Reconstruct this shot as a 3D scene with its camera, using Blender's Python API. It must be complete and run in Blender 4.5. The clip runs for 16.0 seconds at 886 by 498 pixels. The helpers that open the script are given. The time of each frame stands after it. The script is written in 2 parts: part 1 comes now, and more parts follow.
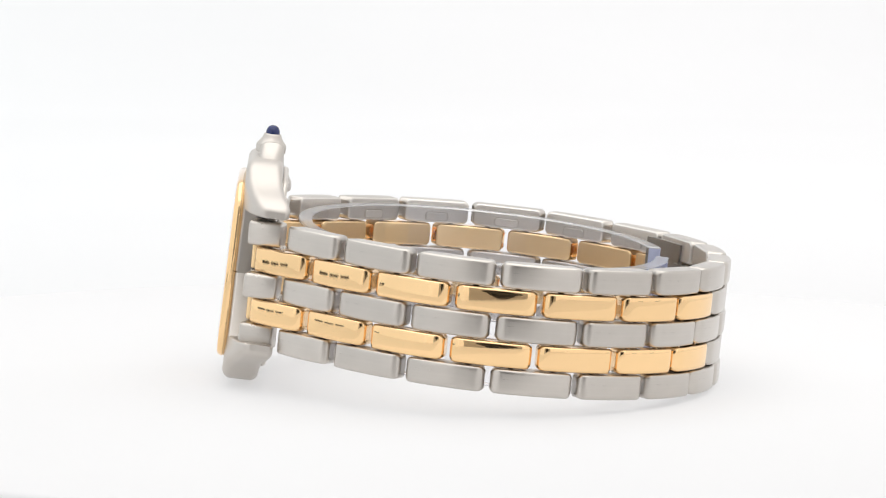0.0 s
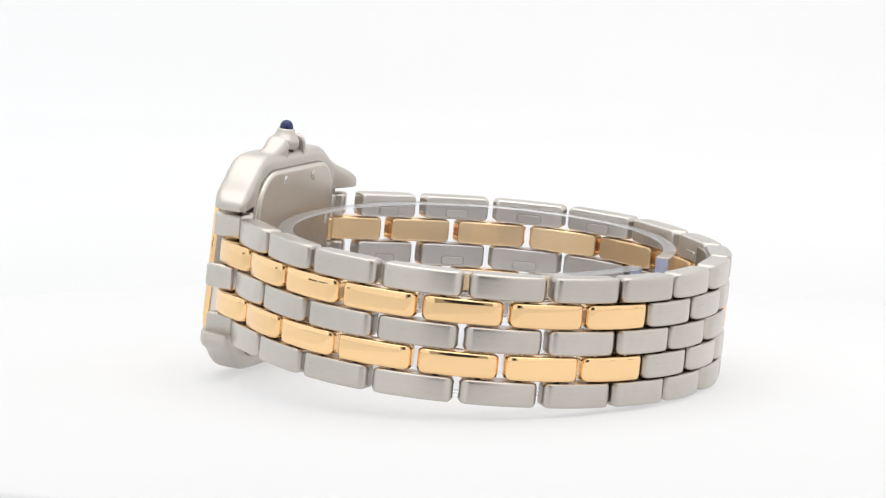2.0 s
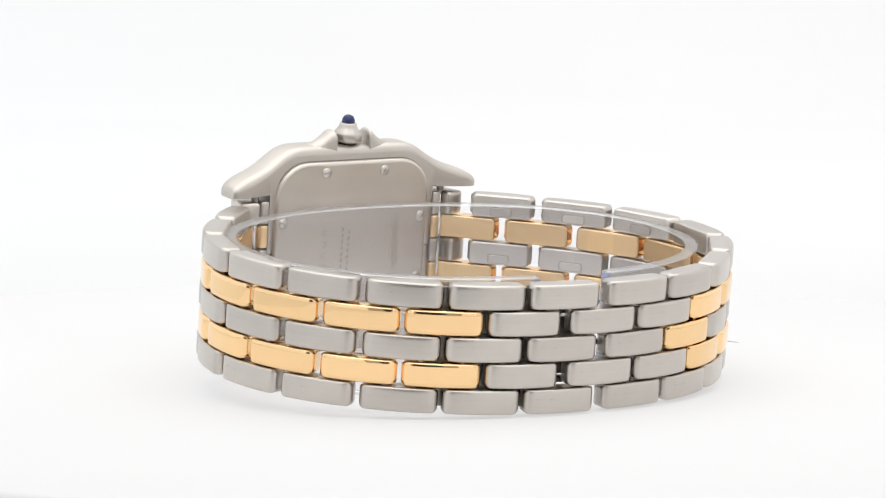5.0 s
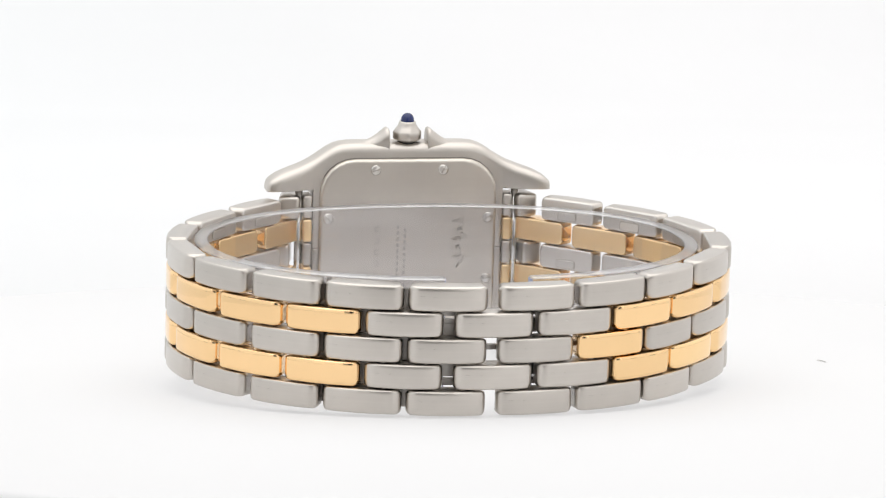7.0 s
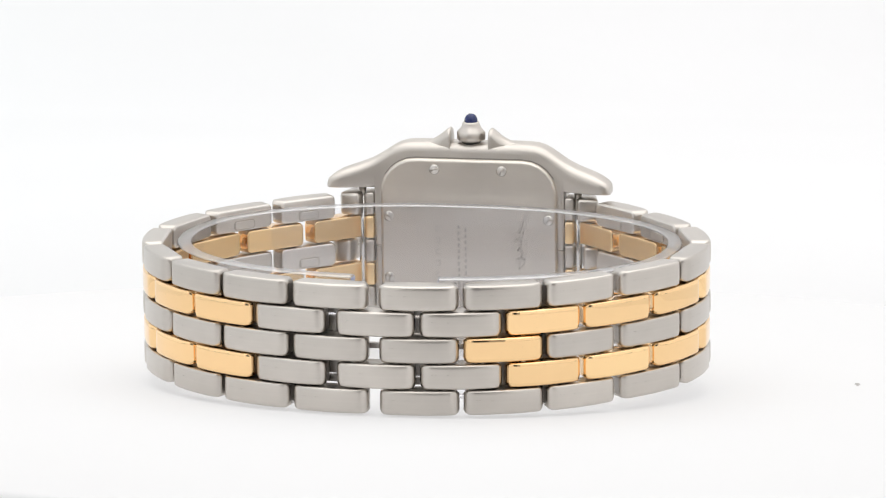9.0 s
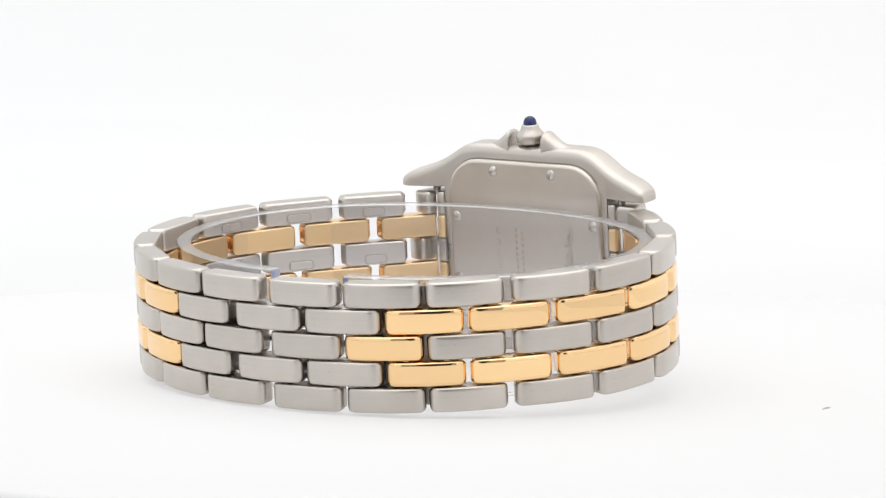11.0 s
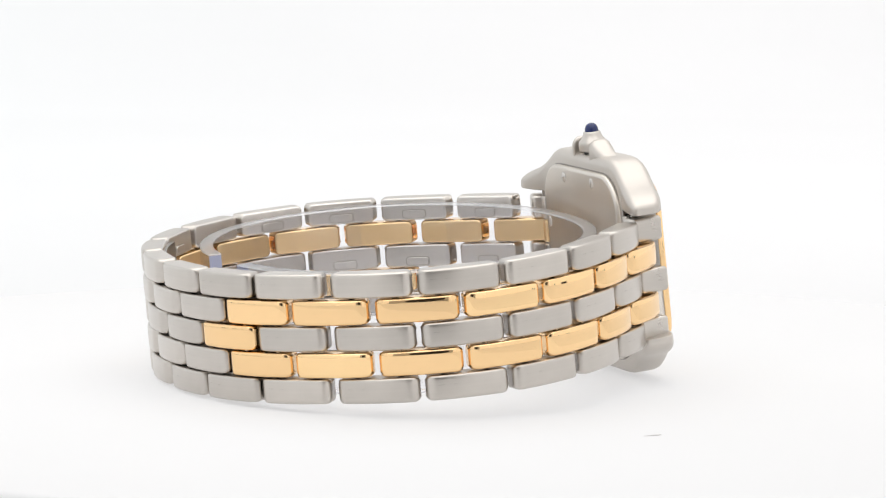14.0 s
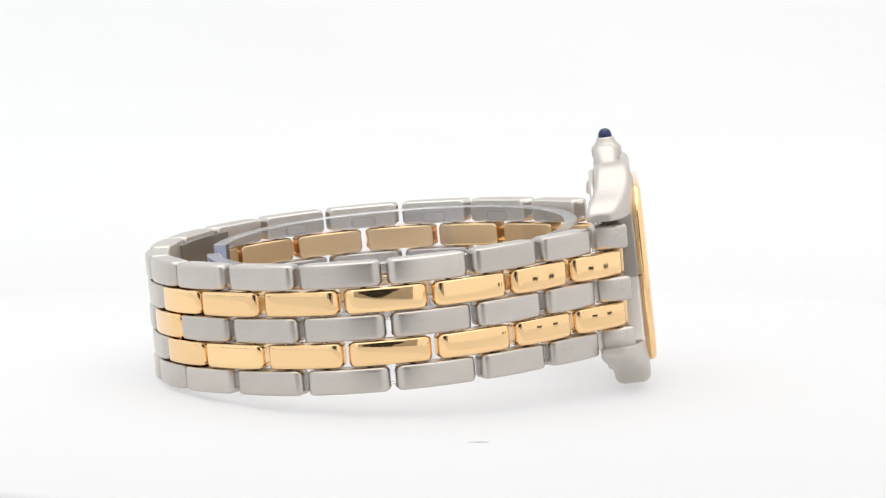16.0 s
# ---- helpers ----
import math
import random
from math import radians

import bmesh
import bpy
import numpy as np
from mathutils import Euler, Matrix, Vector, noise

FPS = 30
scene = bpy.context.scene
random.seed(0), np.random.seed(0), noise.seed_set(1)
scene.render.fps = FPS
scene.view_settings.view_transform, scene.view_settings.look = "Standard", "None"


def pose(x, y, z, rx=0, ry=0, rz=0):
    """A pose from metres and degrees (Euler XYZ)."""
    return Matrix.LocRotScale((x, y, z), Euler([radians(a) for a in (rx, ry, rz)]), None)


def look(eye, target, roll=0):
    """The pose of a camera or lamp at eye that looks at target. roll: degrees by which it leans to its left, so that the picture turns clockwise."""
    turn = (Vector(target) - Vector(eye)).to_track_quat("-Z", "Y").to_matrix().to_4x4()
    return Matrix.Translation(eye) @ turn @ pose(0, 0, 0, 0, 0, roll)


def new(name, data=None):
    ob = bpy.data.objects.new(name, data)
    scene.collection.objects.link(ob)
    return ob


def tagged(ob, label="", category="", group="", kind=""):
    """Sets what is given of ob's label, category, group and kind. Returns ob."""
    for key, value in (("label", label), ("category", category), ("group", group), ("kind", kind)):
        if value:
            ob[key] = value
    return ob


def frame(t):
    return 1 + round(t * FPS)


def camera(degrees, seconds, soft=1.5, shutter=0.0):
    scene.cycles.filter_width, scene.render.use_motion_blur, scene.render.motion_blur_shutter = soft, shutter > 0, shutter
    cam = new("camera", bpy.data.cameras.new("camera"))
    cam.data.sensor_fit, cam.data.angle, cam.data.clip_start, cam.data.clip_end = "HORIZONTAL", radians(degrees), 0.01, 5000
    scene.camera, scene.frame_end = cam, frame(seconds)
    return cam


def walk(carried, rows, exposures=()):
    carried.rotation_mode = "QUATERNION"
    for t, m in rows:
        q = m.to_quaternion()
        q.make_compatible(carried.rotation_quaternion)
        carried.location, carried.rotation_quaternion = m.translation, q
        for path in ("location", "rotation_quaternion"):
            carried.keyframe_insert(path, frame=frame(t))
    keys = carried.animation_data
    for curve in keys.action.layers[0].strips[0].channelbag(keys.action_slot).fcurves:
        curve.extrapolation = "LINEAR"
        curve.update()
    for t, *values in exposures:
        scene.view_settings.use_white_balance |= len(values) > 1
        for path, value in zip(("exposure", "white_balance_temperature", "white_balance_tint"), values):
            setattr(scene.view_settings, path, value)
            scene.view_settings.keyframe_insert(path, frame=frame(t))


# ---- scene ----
cam = camera(12.0, 16.0, soft=1.2)
EYE = Vector((0.00057, -0.515, 0.074))
AIM = EYE + Vector((0.00012, 0.99367, -0.11233))
walk(cam, [(0.0, look(EYE, AIM, 0.539)), (16.0, look(EYE, AIM, 0.539))])

# ---- light ----
world = bpy.data.worlds.new("studio")
scene.world = world
world.use_nodes = True
world.node_tree.nodes["Background"].inputs[0].default_value = (1, 1, 1, 1)
world.node_tree.nodes["Background"].inputs[1].default_value = 0.1
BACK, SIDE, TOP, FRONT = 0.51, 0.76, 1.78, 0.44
scene.view_settings.exposure = 0.0

MM = 0.001
LENS_Z = 0.074
TILT = 5.36          # the watch leans back on its case and clasp
TURN = 11.473       # turntable, degrees a second
random.seed(4)


# ---- materials ----
def nodes_of(name):
    m = bpy.data.materials.new(name)
    m.use_nodes = True
    t = m.node_tree
    return m, t, t.nodes["Principled BSDF"]


def noise_tex(t, scale, detail, stretch):
    co = t.nodes.new("ShaderNodeTexCoord")
    mp = t.nodes.new("ShaderNodeMapping")
    mp.inputs["Scale"].default_value = stretch
    nz = t.nodes.new("ShaderNodeTexNoise")
    nz.inputs["Scale"].default_value = scale
    nz.inputs["Detail"].default_value = detail
    t.links.new(co.outputs["Object"], mp.inputs[0])
    t.links.new(mp.outputs[0], nz.inputs["Vector"])
    return nz


def ramp(t, src, lo, hi, a, b):
    mr = t.nodes.new("ShaderNodeMapRange")
    for i, v in zip((1, 2, 3, 4), (lo, hi, a, b)):
        mr.inputs[i].default_value = v
    t.links.new(src, mr.inputs[0])
    return mr.outputs[0]


def metal(name, colour, rough, spread, stretch, scale=900, bump=0.0, tint=0.06, brushed=0.0):
    """Metal with a directional grain and soft, larger blotches."""
    m, t, b = nodes_of(name)
    b.inputs["Metallic"].default_value = 1.0
    grain = noise_tex(t, scale, 4, stretch)
    blot = noise_tex(t, 260, 3, (1, 1, 1))
    mix = t.nodes.new("ShaderNodeMix")
    mix.data_type = "RGBA"
    mix.inputs["A"].default_value = (*[c * (1 - tint) for c in colour], 1)
    mix.inputs["B"].default_value = (*[min(1, c * (1 + tint)) for c in colour], 1)
    add = t.nodes.new("ShaderNodeMath")
    add.operation = "MULTIPLY_ADD"
    add.inputs[1].default_value = 0.5
    t.links.new(grain.outputs[0], add.inputs[0])
    half = ramp(t, blot.outputs[0], 0.3, 0.7, 0.0, 0.5)
    t.links.new(half, add.inputs[2])
    t.links.new(add.outputs[0], mix.inputs["Factor"])
    t.links.new(ramp(t, add.outputs[0], 0.2, 0.8, rough - spread, rough + spread), b.inputs["Roughness"])
    info = t.nodes.new("ShaderNodeObjectInfo")
    vary = t.nodes.new("ShaderNodeHueSaturation")
    t.links.new(ramp(t, info.outputs["Random"], 0, 1, 0.94, 1.06), vary.inputs["Value"])
    t.links.new(mix.outputs["Result"], vary.inputs["Color"])
    t.links.new(vary.outputs[0], b.inputs["Base Color"])
    if brushed:
        tan = t.nodes.new("ShaderNodeTangent")
        tan.direction_type, tan.axis = "RADIAL", "Z"
        t.links.new(tan.outputs[0], b.inputs["Tangent"])
        b.inputs["Anisotropic"].default_value = brushed
        b.inputs["Anisotropic Rotation"].default_value = 0.25
    if bump:
        bp = t.nodes.new("ShaderNodeBump")
        bp.inputs["Strength"].default_value = bump
        bp.inputs["Distance"].default_value = 0.00003
        t.links.new(grain.outputs[0], bp.inputs["Height"])
        t.links.new(bp.outputs[0], b.inputs["Normal"])
    return m


STEEL_C = (0.57, 0.533, 0.492)
GOLD_C = (0.97, 0.665, 0.355)
steel = metal("brushed_steel", STEEL_C, 0.30, 0.04, (0.04, 1, 5), scale=800, tint=0.08, brushed=0.6, bump=0.12)
steel_case = metal("satin_steel", STEEL_C, 0.42, 0.02, (0.1, 1, 3), scale=500, tint=0.02)
steel_back = metal("brushed_back_steel", (0.66, 0.615, 0.56), 0.38, 0.05, (0.05, 1, 3), scale=500, tint=0.05)
steel_inside = metal("steel_inside", (0.70, 0.67, 0.635), 0.36, 0.02, (0.1, 1, 3), scale=500, tint=0.02)
steel_shiny = metal("polished_steel", (0.66, 0.65, 0.63), 0.12, 0.04, (1, 1, 1))
# steel with shade put into its colour, for the clasp and case-back groove
steel_shaded = metal("dark_satin_steel", (0.32, 0.30, 0.28), 0.38, 0.04, (0.2, 1, 2), scale=500)
gold = metal("polished_gold", GOLD_C, 0.05, 0.015, (0.4, 1, 1), scale=500, tint=0.02)
gold_satin = metal("satin_gold", (0.96, 0.70, 0.39), 0.38, 0.02, (0.1, 1, 3), scale=500, tint=0.02)


def plain(name, colour, rough, spread=0.05, tint=0.05, scale=300, spec=0.5):
    m, t, b = nodes_of(name)
    n = noise_tex(t, scale, 4, (1, 1, 1))
    mix = t.nodes.new("ShaderNodeMix")
    mix.data_type = "RGBA"
    mix.inputs["A"].default_value = (*[c * (1 - tint) for c in colour], 1)
    mix.inputs["B"].default_value = (*[min(1, c * (1 + tint)) for c in colour], 1)
    t.links.new(n.outputs[0], mix.inputs["Factor"])
    t.links.new(mix.outputs["Result"], b.inputs["Base Color"])
    t.links.new(ramp(t, n.outputs[0], 0.3, 0.7, rough - spread, rough + spread), b.inputs["Roughness"])
    b.inputs["Specular IOR Level"].default_value = spec
    return m


sapphire = plain("blue_spinel", (0.012, 0.022, 0.10), 0.08, 0.02)
dark_gap = plain("dark_gasket", (0.03, 0.028, 0.026), 0.5)
engraved = metal("engraved_steel", (0.50, 0.465, 0.425), 0.30, 0.03, (1, 1, 1))

engraved_bright = metal("bright_engraved_steel", (0.74, 0.69, 0.63), 0.42, 0.05, (1, 1, 1))

scuff = plain("grey_scuff", (0.5, 0.48, 0.47), 0.6, tint=0.3, scale=900)
black_paint = plain("black_lens_barrel", (0.012, 0.012, 0.013), 0.4)
dial_white = plain("ivory_dial", (0.82, 0.80, 0.74), 0.5)
grey_table = plain("grey_table", (0.4, 0.39, 0.38), 0.6, tint=0.1, scale=30)


def clear(name, colour, ior, rough=0.0, through_light=1.0):
    m, t, b = nodes_of(name)
    b.inputs["Base Color"].default_value = (*colour, 1)
    b.inputs["Transmission Weight"].default_value = through_light
    b.inputs["Roughness"].default_value = rough
    b.inputs["IOR"].default_value = ior
    return m


def thin_clear(name, colour, sheen, rough=0.04):
    """A thin clear sheet: straight through, with the sheen of its surface."""
    m, t, b = nodes_of(name)
    t.nodes.remove(b)
    clear_node = t.nodes.new("ShaderNodeBsdfTransparent")
    clear_node.inputs[0].default_value = (*colour, 1)
    gloss = t.nodes.new("ShaderNodeBsdfGlossy")
    gloss.inputs["Roughness"].default_value = rough
    mix = t.nodes.new("ShaderNodeMixShader")
    mix.inputs[0].default_value = sheen
    t.links.new(clear_node.outputs[0], mix.inputs[1])
    t.links.new(gloss.outputs[0], mix.inputs[2])
    t.links.new(mix.outputs[0], t.nodes["Material Output"].inputs["Surface"])
    return m


acrylic = thin_clear("clear_acrylic", (0.975, 0.975, 0.985), 0.05)
acrylic_edge = thin_clear("acrylic_edge", (0.95, 0.95, 0.975), 0.42, 0.3)
acrylic_end = clear("violet_acrylic_end", (0.50, 0.53, 0.70), 1.3, 0.4, 0.4)
crystal_glass = thin_clear("watch_glass", (0.98, 0.98, 0.98), 0.06)


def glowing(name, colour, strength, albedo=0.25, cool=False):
    """A white surface that glows by itself: tent panels, sweep, front cloth, turntable disc."""
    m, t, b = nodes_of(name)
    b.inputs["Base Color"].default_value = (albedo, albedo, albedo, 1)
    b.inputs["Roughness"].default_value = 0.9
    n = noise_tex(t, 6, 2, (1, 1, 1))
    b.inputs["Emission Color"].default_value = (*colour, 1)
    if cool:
        # bluish tint painted into the glow, growing towards the west
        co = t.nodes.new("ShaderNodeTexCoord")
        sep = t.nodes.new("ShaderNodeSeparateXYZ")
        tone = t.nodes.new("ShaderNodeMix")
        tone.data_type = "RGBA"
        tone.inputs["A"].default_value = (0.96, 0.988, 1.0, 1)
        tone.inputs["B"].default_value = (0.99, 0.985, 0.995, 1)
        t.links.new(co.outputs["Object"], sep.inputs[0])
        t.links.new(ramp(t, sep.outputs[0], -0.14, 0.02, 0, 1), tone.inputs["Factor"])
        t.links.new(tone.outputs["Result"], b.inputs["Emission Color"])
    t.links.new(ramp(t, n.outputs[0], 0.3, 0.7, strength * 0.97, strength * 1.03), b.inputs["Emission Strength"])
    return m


# glow added to the disc, keeping it white and shadows on it faint
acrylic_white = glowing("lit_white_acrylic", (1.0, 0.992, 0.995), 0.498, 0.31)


# ---- mesh helpers ----
def mesh_of(name, bm, materials, smooth=True):
    me = bpy.data.meshes.new(name)
    bmesh.ops.recalc_face_normals(bm, faces=bm.faces)
    for f in bm.faces:
        f.smooth = smooth and len(f.verts) <= 4
    bm.to_mesh(me)
    bm.free()
    for m in materials if isinstance(materials, (list, tuple)) else [materials]:
        me.materials.append(m)
    return me


def part(name, data, material, parent, label="", m=None, smooth=True):
    if not isinstance(data, bpy.types.Mesh):
        data = mesh_of(name, data, material, smooth)
    ob = new(name, data)
    ob.parent = parent
    if m is not None:
        ob.matrix_basis = m
    return tagged(ob, label)


def outline_solid(pts, y0, y1, bevel, segs=3, shape=None):
    """A solid between y0 and y1 with the outline pts (x, z), its rims rounded. Millimetres in, metres out."""
    bm = bmesh.new()
    rings = []
    for y in (y0, y1):
        rings.append([bm.verts.new((x, y, z)) for x, z in pts])
    n = len(pts)
    bm.faces.new(rings[0])
    bm.faces.new(rings[1][::-1])
    for i in range(n):
        j = (i + 1) % n
        bm.faces.new((rings[0][i], rings[1][i], rings[1][j], rings[0][j]))
    if shape:
        for v in bm.verts:
            v.co = Vector(shape(*v.co))
    bmesh.ops.recalc_face_normals(bm, faces=bm.faces)
    if bevel:
        rim = [e for e in bm.edges if any(len(f.verts) > 4 for f in e.link_faces)]
        bmesh.ops.bevel(bm, geom=rim, offset=bevel, segments=segs, profile=0.5, affect="EDGES", clamp_overlap=True)
    bmesh.ops.scale(bm, vec=(MM, MM, MM), verts=bm.verts)
    return bm


def rounded_rect(w, h, r, cx=0, cz=0, steps=6):
    pts = []
    for sx, sz, a0 in ((1, 1, 0), (-1, 1, 90), (-1, -1, 180), (1, -1, 270)):
        for i in range(steps + 1):
            a = radians(a0 + 90 * i / steps)
            pts.append((cx + sx * (w / 2 - r) + r * math.cos(a), cz + sz * (h / 2 - r) + r * math.sin(a)))
    return pts


def box(sx, sy, sz, bevel=0.0, segs=2, centre=(0, 0, 0)):
    bm = bmesh.new()
    bmesh.ops.create_cube(bm, size=1.0)
    bmesh.ops.scale(bm, vec=(sx, sy, sz), verts=bm.verts)
    if bevel:
        bmesh.ops.bevel(bm, geom=bm.edges[:], offset=bevel, segments=segs, profile=0.5, affect="EDGES")
    bmesh.ops.translate(bm, vec=centre, verts=bm.verts)
    bmesh.ops.scale(bm, vec=(MM, MM, MM), verts=bm.verts)
    return bm


def lathe(profile, segs, centre=(0, 0, 0), facets=0):
    """Turned about z; profile of (radius, height), closed on the axis where a radius is 0; facets cut flats into the widest part."""
    widest = max(r for r, z in profile)

    def cut(r, a):
        if not facets or r < 0.75 * widest:
            return r
        flat = math.cos(math.pi / facets) / math.cos(a % (2 * math.pi / facets) - math.pi / facets)
        return r * (0.15 + 0.85 * flat)
    bm = bmesh.new()
    rings = []
    for r, z in profile:
        if r == 0:
            rings.append([bm.verts.new((0, 0, z))])
        else:
            turn = [2 * math.pi * (i + 0.5) / segs for i in range(segs)]
            rings.append([bm.verts.new((cut(r, a) * math.cos(a), cut(r, a) * math.sin(a), z)) for a in turn])
    for a, b in zip(rings, rings[1:]):
        for i in range(segs):
            j = (i + 1) % segs
            if len(a) == 1:
                bm.faces.new((a[0], b[i], b[j]))
            elif len(b) == 1:
                bm.faces.new((a[i], a[j], b[0]))
            else:
                bm.faces.new((a[i], a[j], b[j], b[i]))
    bmesh.ops.translate(bm, vec=centre, verts=bm.verts)
    bmesh.ops.scale(bm, vec=(MM, MM, MM), verts=bm.verts)
    return bm


def spline(pts, per):
    """Smooth curve through pts, with per steps between two of them."""
    out = []
    p = [Vector(q) for q in pts]
    p = [2 * p[0] - p[1], *p, 2 * p[-1] - p[-2]]
    for a, b, c, d in zip(p, p[1:], p[2:], p[3:]):
        for i in range(per):
            u = i / per
            out.append(0.5 * (2 * b + (c - a) * u + (2 * a - 5 * b + 4 * c - d) * u * u + (3 * b - a - 3 * c + d) * u ** 3))
    out.append(p[-2])
    return out


# ---- photo tent ----
def tent():
    def wall(name, size, at, material):
        ob = new(name, mesh_of(name, box(*size, centre=at), material, False))
        return tagged(ob, "white glowing diffuser wall of a photo tent", "wall", kind="structure")
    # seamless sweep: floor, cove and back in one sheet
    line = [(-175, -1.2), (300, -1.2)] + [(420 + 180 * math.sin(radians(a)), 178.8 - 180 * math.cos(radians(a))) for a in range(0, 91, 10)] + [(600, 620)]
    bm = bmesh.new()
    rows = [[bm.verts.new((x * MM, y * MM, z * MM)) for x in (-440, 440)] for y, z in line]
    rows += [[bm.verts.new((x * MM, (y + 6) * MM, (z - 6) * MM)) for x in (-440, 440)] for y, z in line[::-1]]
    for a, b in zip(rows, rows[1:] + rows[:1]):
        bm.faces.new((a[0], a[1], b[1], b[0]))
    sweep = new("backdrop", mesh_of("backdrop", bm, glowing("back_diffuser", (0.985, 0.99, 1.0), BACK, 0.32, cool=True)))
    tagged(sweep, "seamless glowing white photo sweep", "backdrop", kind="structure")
    floor = new("floor", mesh_of("floor", box(900, 1300, 20, centre=(0, 55, -72)), grey_table, False))
    tagged(floor, "plain grey table under the photo tent", "floor", kind="structure")
    plinth = new("plinth", mesh_of("plinth", box(840, 745, 53, centre=(0, 215, -35)), grey_table, False))
    tagged(plinth, "plain grey plinth under the photo sweep", "plinth", kind="structure")
    wall("wall_west", (20, 1290, 690), (-440, 55, 280), glowing("west_diffuser", (0.95, 0.98, 1.0), SIDE))
    wall("wall_east", (20, 1290, 690), (440, 55, 280), glowing("east_diffuser", (1.0, 0.99, 0.98), SIDE))
    lid = wall("ceiling", (900, 1290, 20), (0, 55, 635), glowing("top_diffuser", (1.0, 0.99, 0.98), TOP))
    # front cloth with a round hole for the lens
    bm = bmesh.new()
    n = 24
    ring = [bm.verts.new((0.113 * math.cos(2 * math.pi * i / n), -0.54, LENS_Z + 0.113 * math.sin(2 * math.pi * i / n))) for i in range(n)]
    rim = []
    for i in range(n):
        a = 2 * math.pi * i / n
        c, s = math.cos(a), math.sin(a)
        k = min(0.43 / max(abs(c), 1e-6), (0.547 if s > 0 else 0.134) / max(abs(s), 1e-6))
        rim.append(bm.verts.new((k * c, -0.54, LENS_Z + k * s)))
    for i in range(n):
        j = (i + 1) % n
        bm.faces.new((ring[i], ring[j], rim[j], rim[i]))
    r = bmesh.ops.extrude_face_region(bm, geom=bm.faces[:])
    bmesh.ops.translate(bm, vec=(0, -0.004, 0), verts=[v for v in r["geom"] if isinstance(v, bmesh.types.BMVert)])
    # the cloth's own glow stands in for light bounced onto it
    front = new("wall_south", mesh_of("wall_south", bm, glowing("front_cloth", (1, 1, 1), FRONT, 0.6), False))
    tagged(front, "white front cloth of a photo tent with a lens opening", "wall", kind="structure")
    # unseen grey panel added round the lens, dimming the front mirrored in the gold
    bm = bmesh.new()
    inner_r = [bm.verts.new((0.113 * math.cos(2 * math.pi * i / 32), -0.5355, LENS_Z + 0.113 * math.sin(2 * math.pi * i / 32))) for i in range(32)]
    outer_r = []
    for i in range(32):
        c, d = math.cos(2 * math.pi * i / 32), math.sin(2 * math.pi * i / 32)
        k = min(0.2 / max(abs(c), 1e-6), (0.2 if d > 0 else 0.132) / max(abs(d), 1e-6))
        outer_r.append(bm.verts.new((k * c, -0.5355, LENS_Z + k * d)))
    for i in range(32):
        j = (i + 1) % 32
        bm.faces.new((inner_r[i], inner_r[j], outer_r[j], outer_r[i]))
    r = bmesh.ops.extrude_face_region(bm, geom=bm.faces[:])
    bmesh.ops.translate(bm, vec=(0, -0.003, 0), verts=[v for v in r["geom"] if isinstance(v, bmesh.types.BMVert)])
    flap = new("front_flap", mesh_of("front_flap", bm, grey_table, False))
    tagged(flap, "unseen grey panel added round the lens opening", "tent flap", kind="structure")
    # unseen dark bars west and blocks east, added for dashes mirrored in the gold
    for name, label, size, places in (("zip_slot", "unseen dark bar added at the tent side for its reflection", (3, 56, 6), [(-428.4, -128, 5), (-428.4, -60, 5), (-428.4, 8, 5)]),
                                      ("tent_clip", "unseen small black block added at the tent side for its reflection", (6, 36, 8), [(427, -120, 5), (427, -10, 5)])):
        for p in places:
            ob = new(name, mesh_of(name, box(*size, 1.2, 2), black_paint))
            ob.matrix_basis = Matrix.Translation(Vector(p) * MM)
            tagged(ob, label, "tent fitting", group=name + " row")
    barrel = new("lens_barrel", mesh_of("lens_barrel", lathe([(0, -40), (112, -40), (112, 6), (110, 8), (60, 8), (48, -10), (42, -30), (0, -30)], 32), black_paint))
    tagged(barrel, "black camera lens barrel in the tent opening", "lens")
    barrel.matrix_basis = Matrix.Translation((0, -0.542, LENS_Z)) @ pose(0, 0, 0, -90)
    return floor


def turntable():
    root = new("turntable")
    tagged(root, "round white acrylic turntable disc", "turntable")
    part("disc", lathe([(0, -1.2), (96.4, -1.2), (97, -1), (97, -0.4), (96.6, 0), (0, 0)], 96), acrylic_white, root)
    # a small grey scuff near the watch
    bm = bmesh.new()
    for i in range(7):
        a = radians(-5 + i * 1.6)
        q = box(random.uniform(0.2, 0.4), random.uniform(0.5, 0.9), 0.02, centre=(0, 0, 0))
        bmesh.ops.transform(q, matrix=pose(0.0517 * math.cos(a * 0.22 + 0.125), 0.0517 * math.sin(a * 0.22 + 0.125) , 0.00002, 0, 0, 20 + 9 * i), verts=q.verts)
        me = bpy.data.meshes.new("bit")
        q.to_mesh(me)
        q.free()
        bm.from_mesh(me)
        bpy.data.meshes.remove(me)
    part("scuff_mark", bm, scuff, root, "small grey scuff on the white disc", smooth=False)
    return root


# ---- watch ----
ROWS_Z = [17.2, 14.12, 11.04, 7.96, 4.88]
LINK_L, LINK_H, LINK_T = 8.85, 2.91, 2.4
# the loop at the hinges of the outer rows, from lug to lug round the clasp
LOOP = [(-17.8, 20.9), (-24.8, 14.25), (-31.4, 5.85), (-34.5, -4.1), (-33.1, -14.6), (-27.7, -23.2), (-19.9, -29.3), (-10.65, -32.8), (-0.45, -33.9),
        (9.8, -32.8), (19.1, -29.1), (26.6, -22.5), (33.0, -13.8), (34.6, -3.2), (31.2, 6.85), (24.7, 14.85), (17.8, 21.2)]
PATH = spline(LOOP, 20)


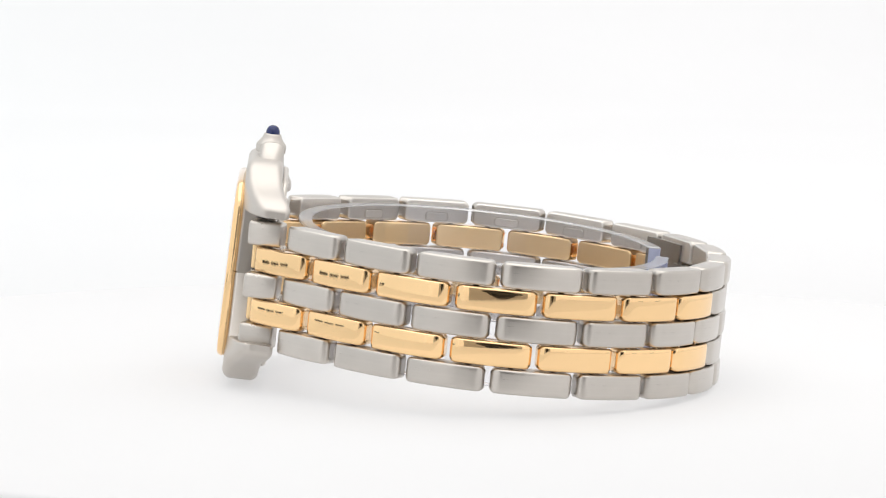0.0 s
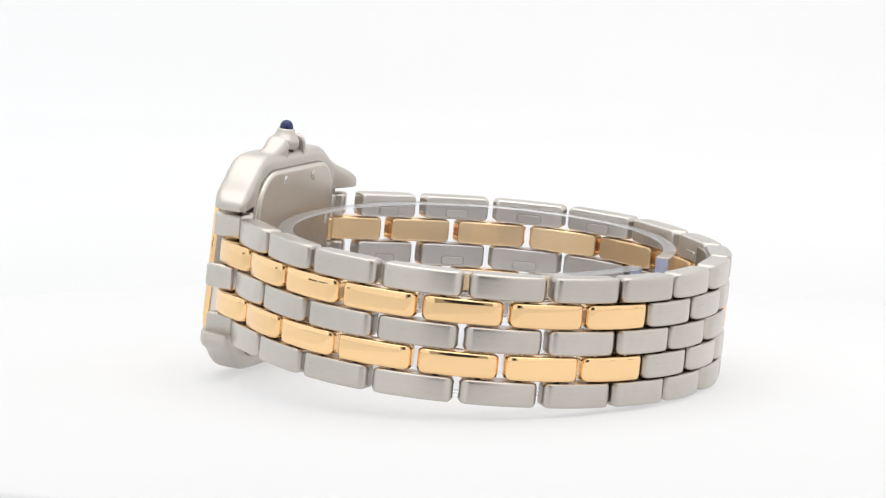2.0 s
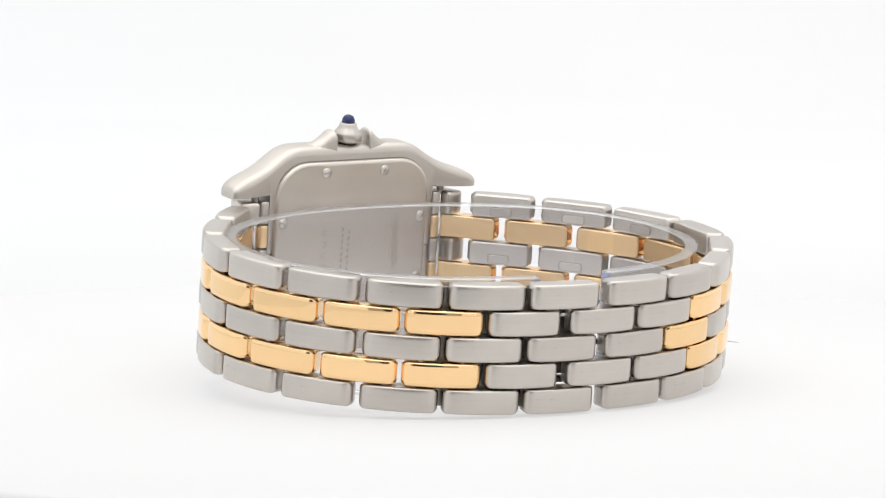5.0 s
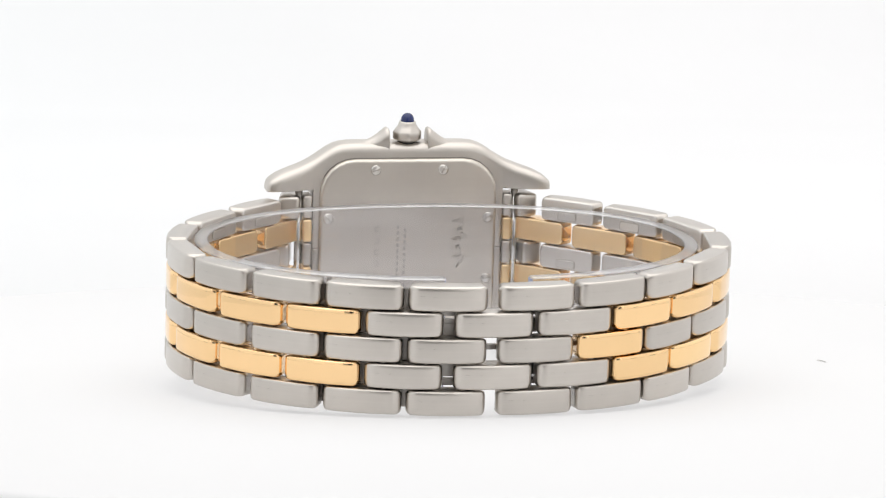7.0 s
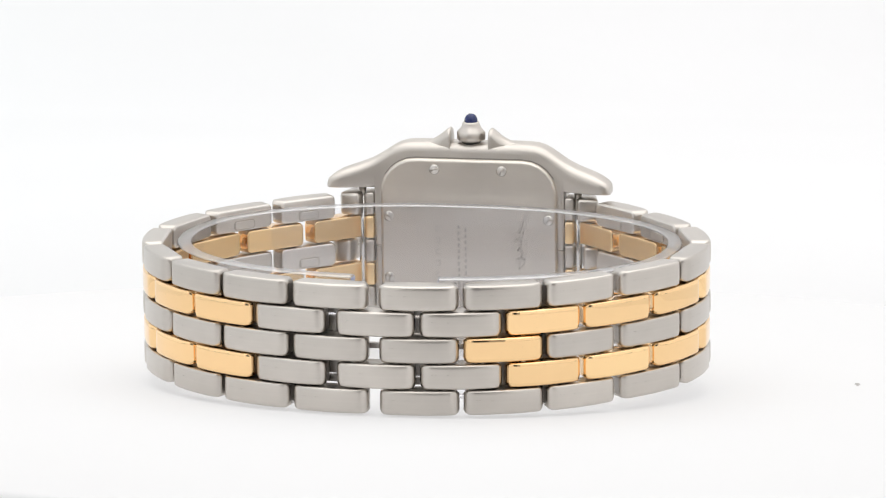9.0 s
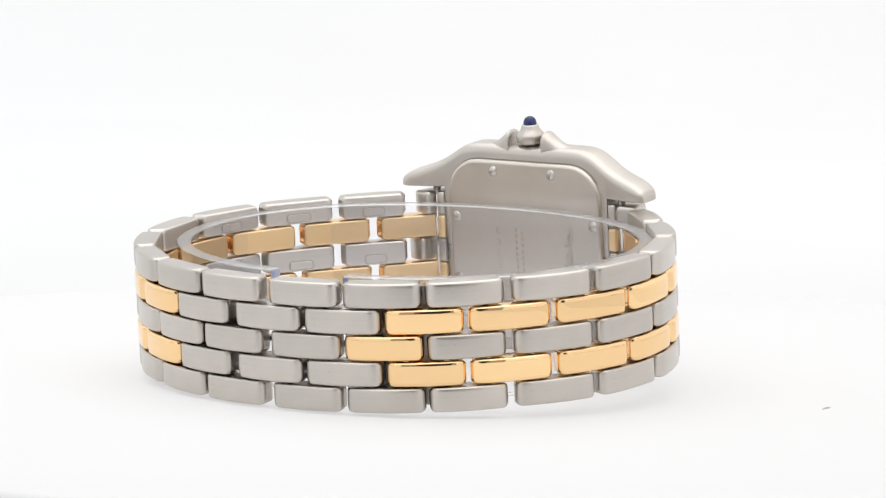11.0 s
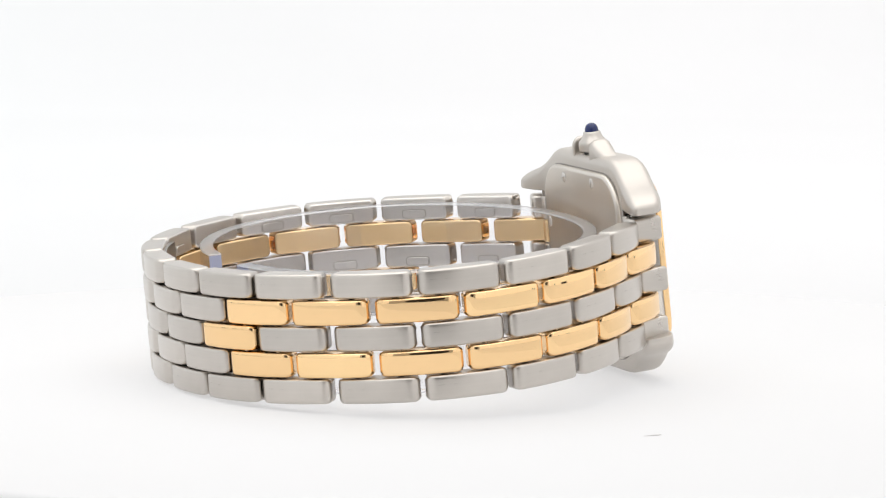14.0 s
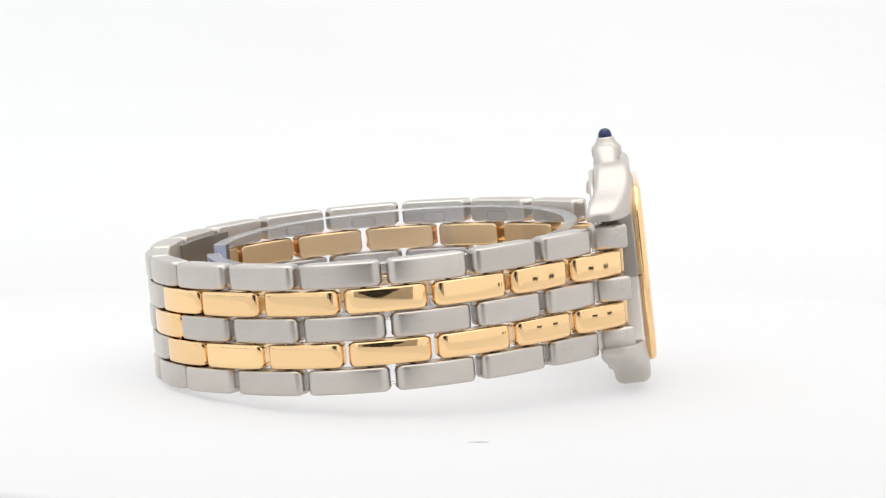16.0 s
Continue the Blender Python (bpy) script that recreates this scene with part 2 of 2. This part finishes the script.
def at(k):
    """The place on the loop at hinge k, which may lie between two hinges."""
    i = max(0.0, min(k * 20, len(PATH) - 1.001))
    j = int(i)
    return PATH[j].lerp(PATH[j + 1], i - j)


def link_mesh(name, length, outer, inner):
    """A brick-shaped link, domed on the outer face (towards -y), with rounded corners and edges."""
    bm = bmesh.new()
    hx, hz, rc, ex, ez = length / 2, LINK_H / 2, 0.6, 1.1, 0.33
    half = [hx - d for d in (0, 0.03, 0.1, 0.2, 0.32, 0.45, 0.6, 0.8, 1.1, 1.6, 2.4, 3.3)]
    xs = [-x for x in half] + [0] + half[::-1]
    vs = [-1, -0.992, -0.97, -0.93, -0.88, -0.83, -0.6, -0.3, 0, 0.3, 0.6, 0.83, 0.88, 0.93, 0.97, 0.992, 1]

    def drop(d, r):
        return r - math.sqrt(max(0.0, r * r - max(0.0, r - d) ** 2))
    grid = []
    for x in xs:
        d = hx - abs(x)
        h = hz - rc + math.sqrt(max(0.0, rc * rc - max(0.0, rc - d) ** 2))
        col = []
        for v in vs:
            z = v * h
            y = -0.5 * (1 - (x / hx) ** 2) - 0.03 * (1 - v * v) + 0.8 * drop(d, ex) + drop(h - abs(z), ez)
            col.append(bm.verts.new((x, y, z)))
        grid.append(col)
    nx, nz = len(xs), len(vs)
    for i in range(nx - 1):
        for j in range(nz - 1):
            bm.faces.new((grid[i][j], grid[i + 1][j], grid[i + 1][j + 1], grid[i][j + 1]))
    rim = [grid[i][0] for i in range(nx)] + [grid[-1][j] for j in range(1, nz)] + [grid[i][-1] for i in range(nx - 2, -1, -1)] + [grid[0][j] for j in range(nz - 2, 0, -1)]
    last = rim
    for y, k, slope in ((0.9, 0.0, 0.1), (LINK_T - 0.25, 0.0, 0.34), (LINK_T - 0.07, 0.07, 0.36), (LINK_T, 0.25, 0.36)):
        ring = [bm.verts.new((v.co.x - (k + slope) * v.co.x / hx, y, v.co.z - math.copysign(min(k, abs(v.co.z)), v.co.z))) for v in rim]
        for a, b, c, d in zip(last, last[1:] + last[:1], ring[1:] + ring[:1], ring):
            bm.faces.new((a, b, c, d))
        last = ring
    bm.faces.new(last)
    for f in bm.faces:
        f.material_index = 1 if f.calc_center_median().y > LINK_T - 0.1 else 0
    bmesh.ops.scale(bm, vec=(MM, MM, MM), verts=bm.verts)
    return mesh_of(name, bm, [outer, inner])


def gap(k):
    """The width of the joint at hinge k; the clasp opens at its middle."""
    return 1.4 if k in (7.5, 8) else 0.7 if 5.4 < k < 10.6 else 1.0


def link_pose(k0, k1, z, inset=0.0):
    return chord_pose(at(k0), at(k1), z, inset)


def chord_pose(a, b, z, inset=0.0):
    t = (b - a).normalized()
    n = Vector((-t.y, t.x))
    c = (a + b) / 2 + n * inset
    return Matrix(((t.x, n.x, 0, c.x * MM), (t.y, n.y, 0, c.y * MM), (0, 0, 1, z * MM), (0, 0, 0, 1)))


def bracelet(watch):
    s_link = link_mesh("steel_link", LINK_L, steel, steel_inside)
    g_link = link_mesh("gold_link", LINK_L, gold, gold_satin)
    clip = mesh_of("link_clip", outline_solid(rounded_rect(2.7, 0.95, 0.3, steps=3), 0, 0.14, 0.05, 2), steel_inside)
    seam = mesh_of("clip_seam", outline_solid(rounded_rect(3.0, 1.2, 0.4, steps=3), 0, 0.05, 0), engraved)
    for row, z in enumerate(ROWS_Z):
        odd = row % 2 == 1
        for i in range(15 if odd else 16):
            k0 = i + (0.5 if odd else 0)
            a, b = at(k0), at(k0 + 1)
            run = (b - a).normalized()
            a, b = a + run * gap(k0) / 2, b - run * gap(k0 + 1) / 2
            fit = (b - a).length / LINK_L
            golden = (odd and not 6 <= i <= 8) or (row == 2 and i == 9)
            ob = part("bracelet_link", g_link if golden else s_link, None, watch,
                      "polished gold bracelet link" if golden else "brushed steel bracelet link", chord_pose(a, b, z) @ Matrix.Diagonal((fit, 1, 1, 1)))
            if not golden and not odd and not 6 <= i <= 9:
                for q in (clip, seam):
                    part(q.name, q, None, ob, "", Matrix.Translation((0, (LINK_T - 0.02) * MM, -0.65 * MM)))
    # folding clasp inside the loop: plates and rails, coloured dark for the gaps' shade
    def strip(name, k0, k1, d0, d1, z0, z1, label):
        bm = bmesh.new()
        rows = []
        for i in range(17):
            c = link_pose(k0 + (k1 - k0) * i / 16 - 0.05, k0 + (k1 - k0) * i / 16 + 0.05, 0)
            rows.append([bm.verts.new(c @ Vector((0, d * MM, z * MM))) for d, z in ((d0, z0), (d1, z0), (d1, z1), (d0, z1))])
        for a, b in zip(rows, rows[1:]):
            for i in range(4):
                bm.faces.new((a[i], a[(i + 1) % 4], b[(i + 1) % 4], b[i]))
        bm.faces.new(rows[0])
        bm.faces.new(rows[-1][::-1])
        part(name, bm, steel_shaded, watch, label, smooth=False)
    strip("clasp_plate", 5.8, 7.3, 2.42, 3.0, 3.9, 17.9, "satin steel folding clasp plate, darkened for shade behind the gaps")
    strip("clasp_plate", 9.3, 10.2, 2.42, 3.0, 3.9, 17.9, "satin steel folding clasp plate, darkened for shade behind the gaps")
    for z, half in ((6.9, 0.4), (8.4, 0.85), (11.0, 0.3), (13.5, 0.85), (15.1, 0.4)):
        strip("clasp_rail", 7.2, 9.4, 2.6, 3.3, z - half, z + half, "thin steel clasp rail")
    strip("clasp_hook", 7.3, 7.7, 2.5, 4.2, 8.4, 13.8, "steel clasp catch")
    # hinge pins between the rows
    pin = mesh_of("hinge_pin", lathe([(0, -7), (0.35, -7), (0.35, 7), (0, 7)], 10), steel_shiny)
    for i in range(32):
        c = link_pose(i * 0.5, i * 0.5 + 0.5, 11.1, 1.3)
        part("hinge_pin", pin, None, watch, "thin polished steel hinge pin", c)


def end_links(watch):
    steel_end = mesh_of("end_link", box(2.7, 4.2, 2.95, 0.45, 3), steel)
    for side in (-1, 1):
        part("spring_bar", lathe([(0, 3.6), (0.5, 3.6), (0.5, 19.6), (0, 19.6)], 12, (side * 14.0, 22.2, 0)), steel_shiny, watch, "thin steel spring bar between the lugs")
        for row, z in enumerate(ROWS_Z):
            inner_end = mesh_of("end_bar", box(1.15, 3.1, 2.9, 0.25, 2), gold_satin if row % 2 else steel_case)
            part("end_bar", inner_end, None, watch, "narrow gold end bar beside the case" if row % 2 else "narrow steel end bar beside the case", pose(side * 12.95 * MM, 22.75 * MM, z * MM))
            if row % 2 == 0:
                part("end_link", steel_end, None, watch, "brushed steel end link between the lugs", pose(side * ((16.2 if side < 0 else 15.8) if row == 2 else 15.0) * MM, 22.7 * MM, z * MM, 0, 0, side * 14))
            else:
                me = bpy.data.meshes.get("gold_end_link") or link_mesh("gold_end_link", 8.5, gold, gold_satin)
                near = Vector((side * 15.0, 24.5))
                far = at(0.5) if side < 0 else at(15.5)
                part("end_link", me, None, watch, "polished gold end link between the lugs", chord_pose(*((near, far) if side < 0 else (far, near)), z))



ZC = 11.75


def loft(bm, stations, ru, rl):
    """Sections in (y, z) along x: (x, y0, y1, z0, z1); upper corners rounded by ru, lower ones by rl."""
    rings = []
    for x, y0, y1, z0, z1 in stations:
        pts = []
        for cy, cz, sy, sz, r, a0 in ((y1, z1, 1, 1, ru, 0), (y0, z1, -1, 1, ru, 90), (y0, z0, -1, -1, rl, 180), (y1, z0, 1, -1, rl, 270)):
            r = min(r, abs(y1 - y0) * 0.49, abs(z1 - z0) * 0.49)
            for i in range(6):
                a = radians(a0 + 18 * i)
                pts.append((cy - sy * r + r * math.cos(a), cz - sz * r + r * math.sin(a)))
        rings.append([bm.verts.new((x * MM, y * MM, z * MM)) for y, z in pts])
    n = len(rings[0])
    for a, b in zip(rings, rings[1:]):
        for i in range(n):
            j = (i + 1) % n
            bm.faces.new((a[i], a[j], b[j], b[i]))
    bm.faces.new(rings[0])
    bm.faces.new(rings[-1][::-1])


SHOULDER = [(0, 25.15), (5.4, 25.2), (7.8, 25.15), (9.0, 24.95), (10.0, 24.5), (11.1, 23.8), (12.5, 22.95), (14.0, 22.3), (16.2, 21.6), (17.4, 21.05)]


def top_at(x):
    curve = spline(SHOULDER, 8)
    for a, b in zip(curve, curve[1:]):
        if a.x <= x <= b.x:
            return a.y + (b.y - a.y) * (x - a.x) / max(b.x - a.x, 1e-6)
    return curve[-1].y


def case_body():
    bm = bmesh.new()
    for flip in (1, -1):
        half = []
        xs = [0, 2, 4, 6, 7.5, 8.5, 9.5, 10.2, 11, 11.7, 12.24, 12.26, 13, 14, 15, 16, 16.8, 17.3, 17.7, 18.0, 18.2, 18.3]
        for x in xs:
            a = max(0.0, min(1.0, (x - 9.5) / 8.8))
            a = a * a * (3 - 2 * a)
            e = max(0.0, (x - 17.0) / 1.3)
            e = 1 - math.sqrt(max(0.0, 1 - e * e))
            z1 = top_at(min(x, 17.4)) - 0.75 * e - 0.25 * max(0, x - 17.4)
            e1 = max(0.0, (x - 15.0) / 3.3)
            e1 = 1 - math.sqrt(max(0.0, 1 - e1 * e1))
            half.append((x, 21.3 - 1.4 * a + 0.5 * e, 25.7 - 1.3 * a - 1.7 * e1, ZC if x < 12.25 else 19.35, z1))
        half = [(-x, *q) for x, *q in half[:0:-1]] + half
        if flip < 0:
            half = [(x, y0, y1, 2 * ZC - z1, 2 * ZC - z0) for x, y0, y1, z0, z1 in half]
        loft(bm, half, 1.1 if flip > 0 else 0.25, 0.25 if flip > 0 else 1.1)
    # crown guards
    for side in (-1, 1):
        rows = []
        for x, z in ((2.42, 26.75), (2.5, 27.0), (2.7, 27.12), (3.0, 26.95), (3.45, 26.55), (3.9, 26.2), (4.4, 25.85), (5.0, 25.5), (5.8, 25.25), (6.6, 24.9)):
            e = 0.25 if x < 2.45 else 0
            rows.append((side * x, 21.4 + e + 0.2 * (x - 2.42), 24.4 - e, 23.6, z - 0.05))
        loft(bm, rows, 1.1, 0.1)
    return bm


CASE_LEAN = Matrix.Translation((0, 23.05 * MM, ZC * MM)) @ pose(0, 0, 0, 1.4) @ Matrix.Translation((0, -22.5 * MM, -ZC * MM))


def case(watch):
    body = part("case", case_body(), steel_case, watch, "satin steel watch case with lugs and crown guards", m=CASE_LEAN)
    part("bezel", outline_solid(rounded_rect(23.4, 21.6, 4.0, 0, ZC), 25.4, 26.65, 0.6, 4), gold, watch, "polished gold square bezel", m=CASE_LEAN)
    part("dial", outline_solid(rounded_rect(18.4, 17.0, 2.5, 0, ZC), 26.61, 26.65, 0), dial_white, watch, "pale plain dial", m=CASE_LEAN)
    part("crystal", outline_solid(rounded_rect(19, 17.6, 2.8, 0, ZC), 26.67, 26.79, 0), crystal_glass, watch, "clear watch crystal", m=CASE_LEAN)
    # dark ring added for the shade of the groove round the back
    part("gasket", outline_solid(rounded_rect(23.15, 23.45, 4.65, 0, ZC), 21.2, 21.5, 0), steel_shaded, watch, "dark ring in place of the shaded groove round the case back", m=CASE_LEAN)
    back = part("case_back", outline_solid(rounded_rect(22.9, 23.2, 4.5, 0, ZC), 20.55, 21.45, 0.62, 5), steel_back, watch, "brushed steel case back", m=CASE_LEAN)
    screw = mesh_of("screw", lathe([(0, -0.2), (0.6, -0.2), (0.6, 0.02), (0.53, 0.08), (0, 0.08)], 20), steel_inside)
    slot = mesh_of("slot", box(1.0, 0.2, 0.03), engraved)
    ring = mesh_of("ring", lathe([(0, -0.2), (0.68, -0.2), (0.68, 0.03), (0, 0.03)], 20), engraved)
    for i, (x, z) in enumerate([(-4.35, 22.0), (4.35, 22.0), (-10.35, 15.75), (10.35, 15.75), (-10.35, 7.75), (10.35, 7.75), (-4.35, 1.5), (4.35, 1.5)]):
        s = part("screw", screw, None, back, "small slotted steel screw", pose(x * MM, 20.55 * MM, z * MM, 90, 0, 0) @ pose(0, 0, 0, 0, 0, (20, 65, 130, 40, 80, 10, 150, 100)[i]))
        part("ring", ring, None, s)
        g = new("slot", slot)
        g.parent = s
        g.matrix_basis = Matrix.Translation((0, 0, 0.08 * MM))
    # engraved characters, drawn as plain bars
    bm = bmesh.new()

    def mark(x, z, sx, sz):
        q = box(sx, 0.03, sz, centre=(x, 20.54, z))
        me = bpy.data.meshes.new("mark")
        q.to_mesh(me)
        q.free()
        bm.from_mesh(me)
        bpy.data.meshes.remove(me)
    for i in range(7):
        mark(-4.0, 14.6 - 1.5 * i, 0.62, 0.12)
        mark(-4.0 + (0.25 if i % 2 else -0.25), 14.3 - 1.5 * i, 0.12, 0.6)
        mark(-4.0, 14.0 - 1.5 * i, 0.62, 0.12)
    for i in range(11):
        mark(-1.3, 14.6 - 0.8 * i, 0.28, 0.5)
        mark(-0.4, 14.2 - 0.8 * i, 0.28, 0.45)
    part("engraving", bm, engraved, back, "engraved characters as plain bars", smooth=False)
    # engraved flowing script, drawn as plain loops
    bm = bmesh.new()
    for i in range(300):
        a = i / 299
        big = 0.8 if a < 0.16 else 0.42 + 0.25 * math.sin(a * 17 + 0.6)
        mark(6.6 + big * math.sin(a * 37 + 1.2) + 0.15 * math.sin(a * 9), 16.2 - 7.0 * a + 0.42 * math.cos(a * 37 + 0.7), 0.2, 0.13)
    part("ornament", bm, engraved_bright, back, "engraved script as faint bright loops", smooth=False)
    # crown
    crown = part("crown", lathe([(0, 24.6), (1.15, 24.6), (1.15, 25.32), (1.74, 25.5), (1.86, 25.62), (1.88, 26.4), (1.78, 26.62), (1.45, 26.98), (1.2, 27.3), (1.1, 27.6), (1.04, 27.8), (0, 27.85)], 48, (0, 23.1, 0), 8), steel_case, watch, "faceted steel crown", m=CASE_LEAN)
    part("crown_seam", lathe([(0, 25.0), (1.2, 25.0), (1.2, 25.22), (0, 25.22)], 24, (0, 23.1, 0)), dark_gap, crown, "dark seam under the crown")
    part("cabochon", lathe([(0.86, 27.7), (0.86, 27.95), (0.8, 28.3), (0.6, 28.65), (0.3, 28.83), (0, 28.88)], 24, (0, 23.1, 0)), sapphire, crown, "dark blue domed cabochon")


def holder():
    """The clear open cuff that keeps the bracelet round."""
    root = new("bracelet_holder")
    tagged(root, "clear acrylic C-shaped cuff inside the bracelet", "watch holder")
    pts = []
    for i in range(49):
        a = radians(-79.2 + i * (360 - 19.6) / 48)
        c, d = math.cos(a), math.sin(a)
        k = (abs(c) ** 2.15 + abs(d) ** 2.15) ** (-1 / 2.15)
        pts.append((30.0 * k * c, -3.7 + 22.0 * k * d))
    bm = bmesh.new()
    rows = []
    n = len(pts)
    for i, (x, y) in enumerate(pts):
        p, q = Vector(pts[max(i - 1, 0)]), Vector(pts[min(i + 1, n - 1)])
        t = (q - p).normalized()
        nrm = Vector((-t.y, t.x))
        rows.append([bm.verts.new((x + nrm.x * w, y + nrm.y * w, z)) for w, z in ((-0.85, 3.7), (0.85, 3.7), (0.85, 18.0), (-0.85, 18.0))])
    for a, b in zip(rows, rows[1:]):
        for i in range(4):
            j = (i + 1) % 4
            bm.faces.new((a[i], a[j], b[j], b[i]))
    bm.faces.new(rows[0])
    bm.faces.new(rows[-1][::-1])
    bmesh.ops.recalc_face_normals(bm, faces=bm.faces)
    sharp = [e for e in bm.edges if e.calc_face_angle(0) > 0.8]
    bmesh.ops.bevel(bm, geom=sharp, offset=0.2, segments=2, profile=0.5, affect="EDGES")
    for f in bm.faces:
        f.normal_update()
        f.material_index = 1 if abs(f.normal.z) > 0.3 else 0
    bmesh.ops.scale(bm, vec=(MM, MM, MM), verts=bm.verts)
    cuff = part("cuff", bm, [acrylic, acrylic_edge], root, "clear bent acrylic sheet")
    cuff.visible_shadow = False
    for i, k in ((0, 1), (n - 1, n - 2)):
        t = (Vector(pts[k]) - Vector(pts[i])).normalized()
        p = Vector(pts[i]) - t * 0.04
        m = Matrix(((t.x, -t.y, 0, p.x * MM), (t.y, t.x, 0, p.y * MM), (0, 0, 1, 10.85 * MM), (0, 0, 0, 1)))
        part("end_face", box(0.06, 1.5, 13.9, 0.02, 1), acrylic_end, root, "violet-tinted cut end of the acrylic", m)
    return root


def watch_thing():
    root = new("wristwatch")
    tagged(root, "steel and gold wristwatch with five-row brick link bracelet, on its side", "wristwatch")
    case(root)
    end_links(root)
    bracelet(root)
    return root


tent()
table = turntable()
watch = watch_thing()
cuff = holder()


def motions():
    times = [i * 0.5 for i in range(33)]
    lean = pose(0, -0.21 * MM, 0, TILT)
    walk(table, [(t, pose(0, 0, 0, 0, 0, -TURN * (t - 8))) for t in times])
    for thing in (watch, cuff):
        walk(thing, [(t, pose(0, 0, 0, 0, 0, -TURN * (t - 8)) @ lean) for t in times])


motions()
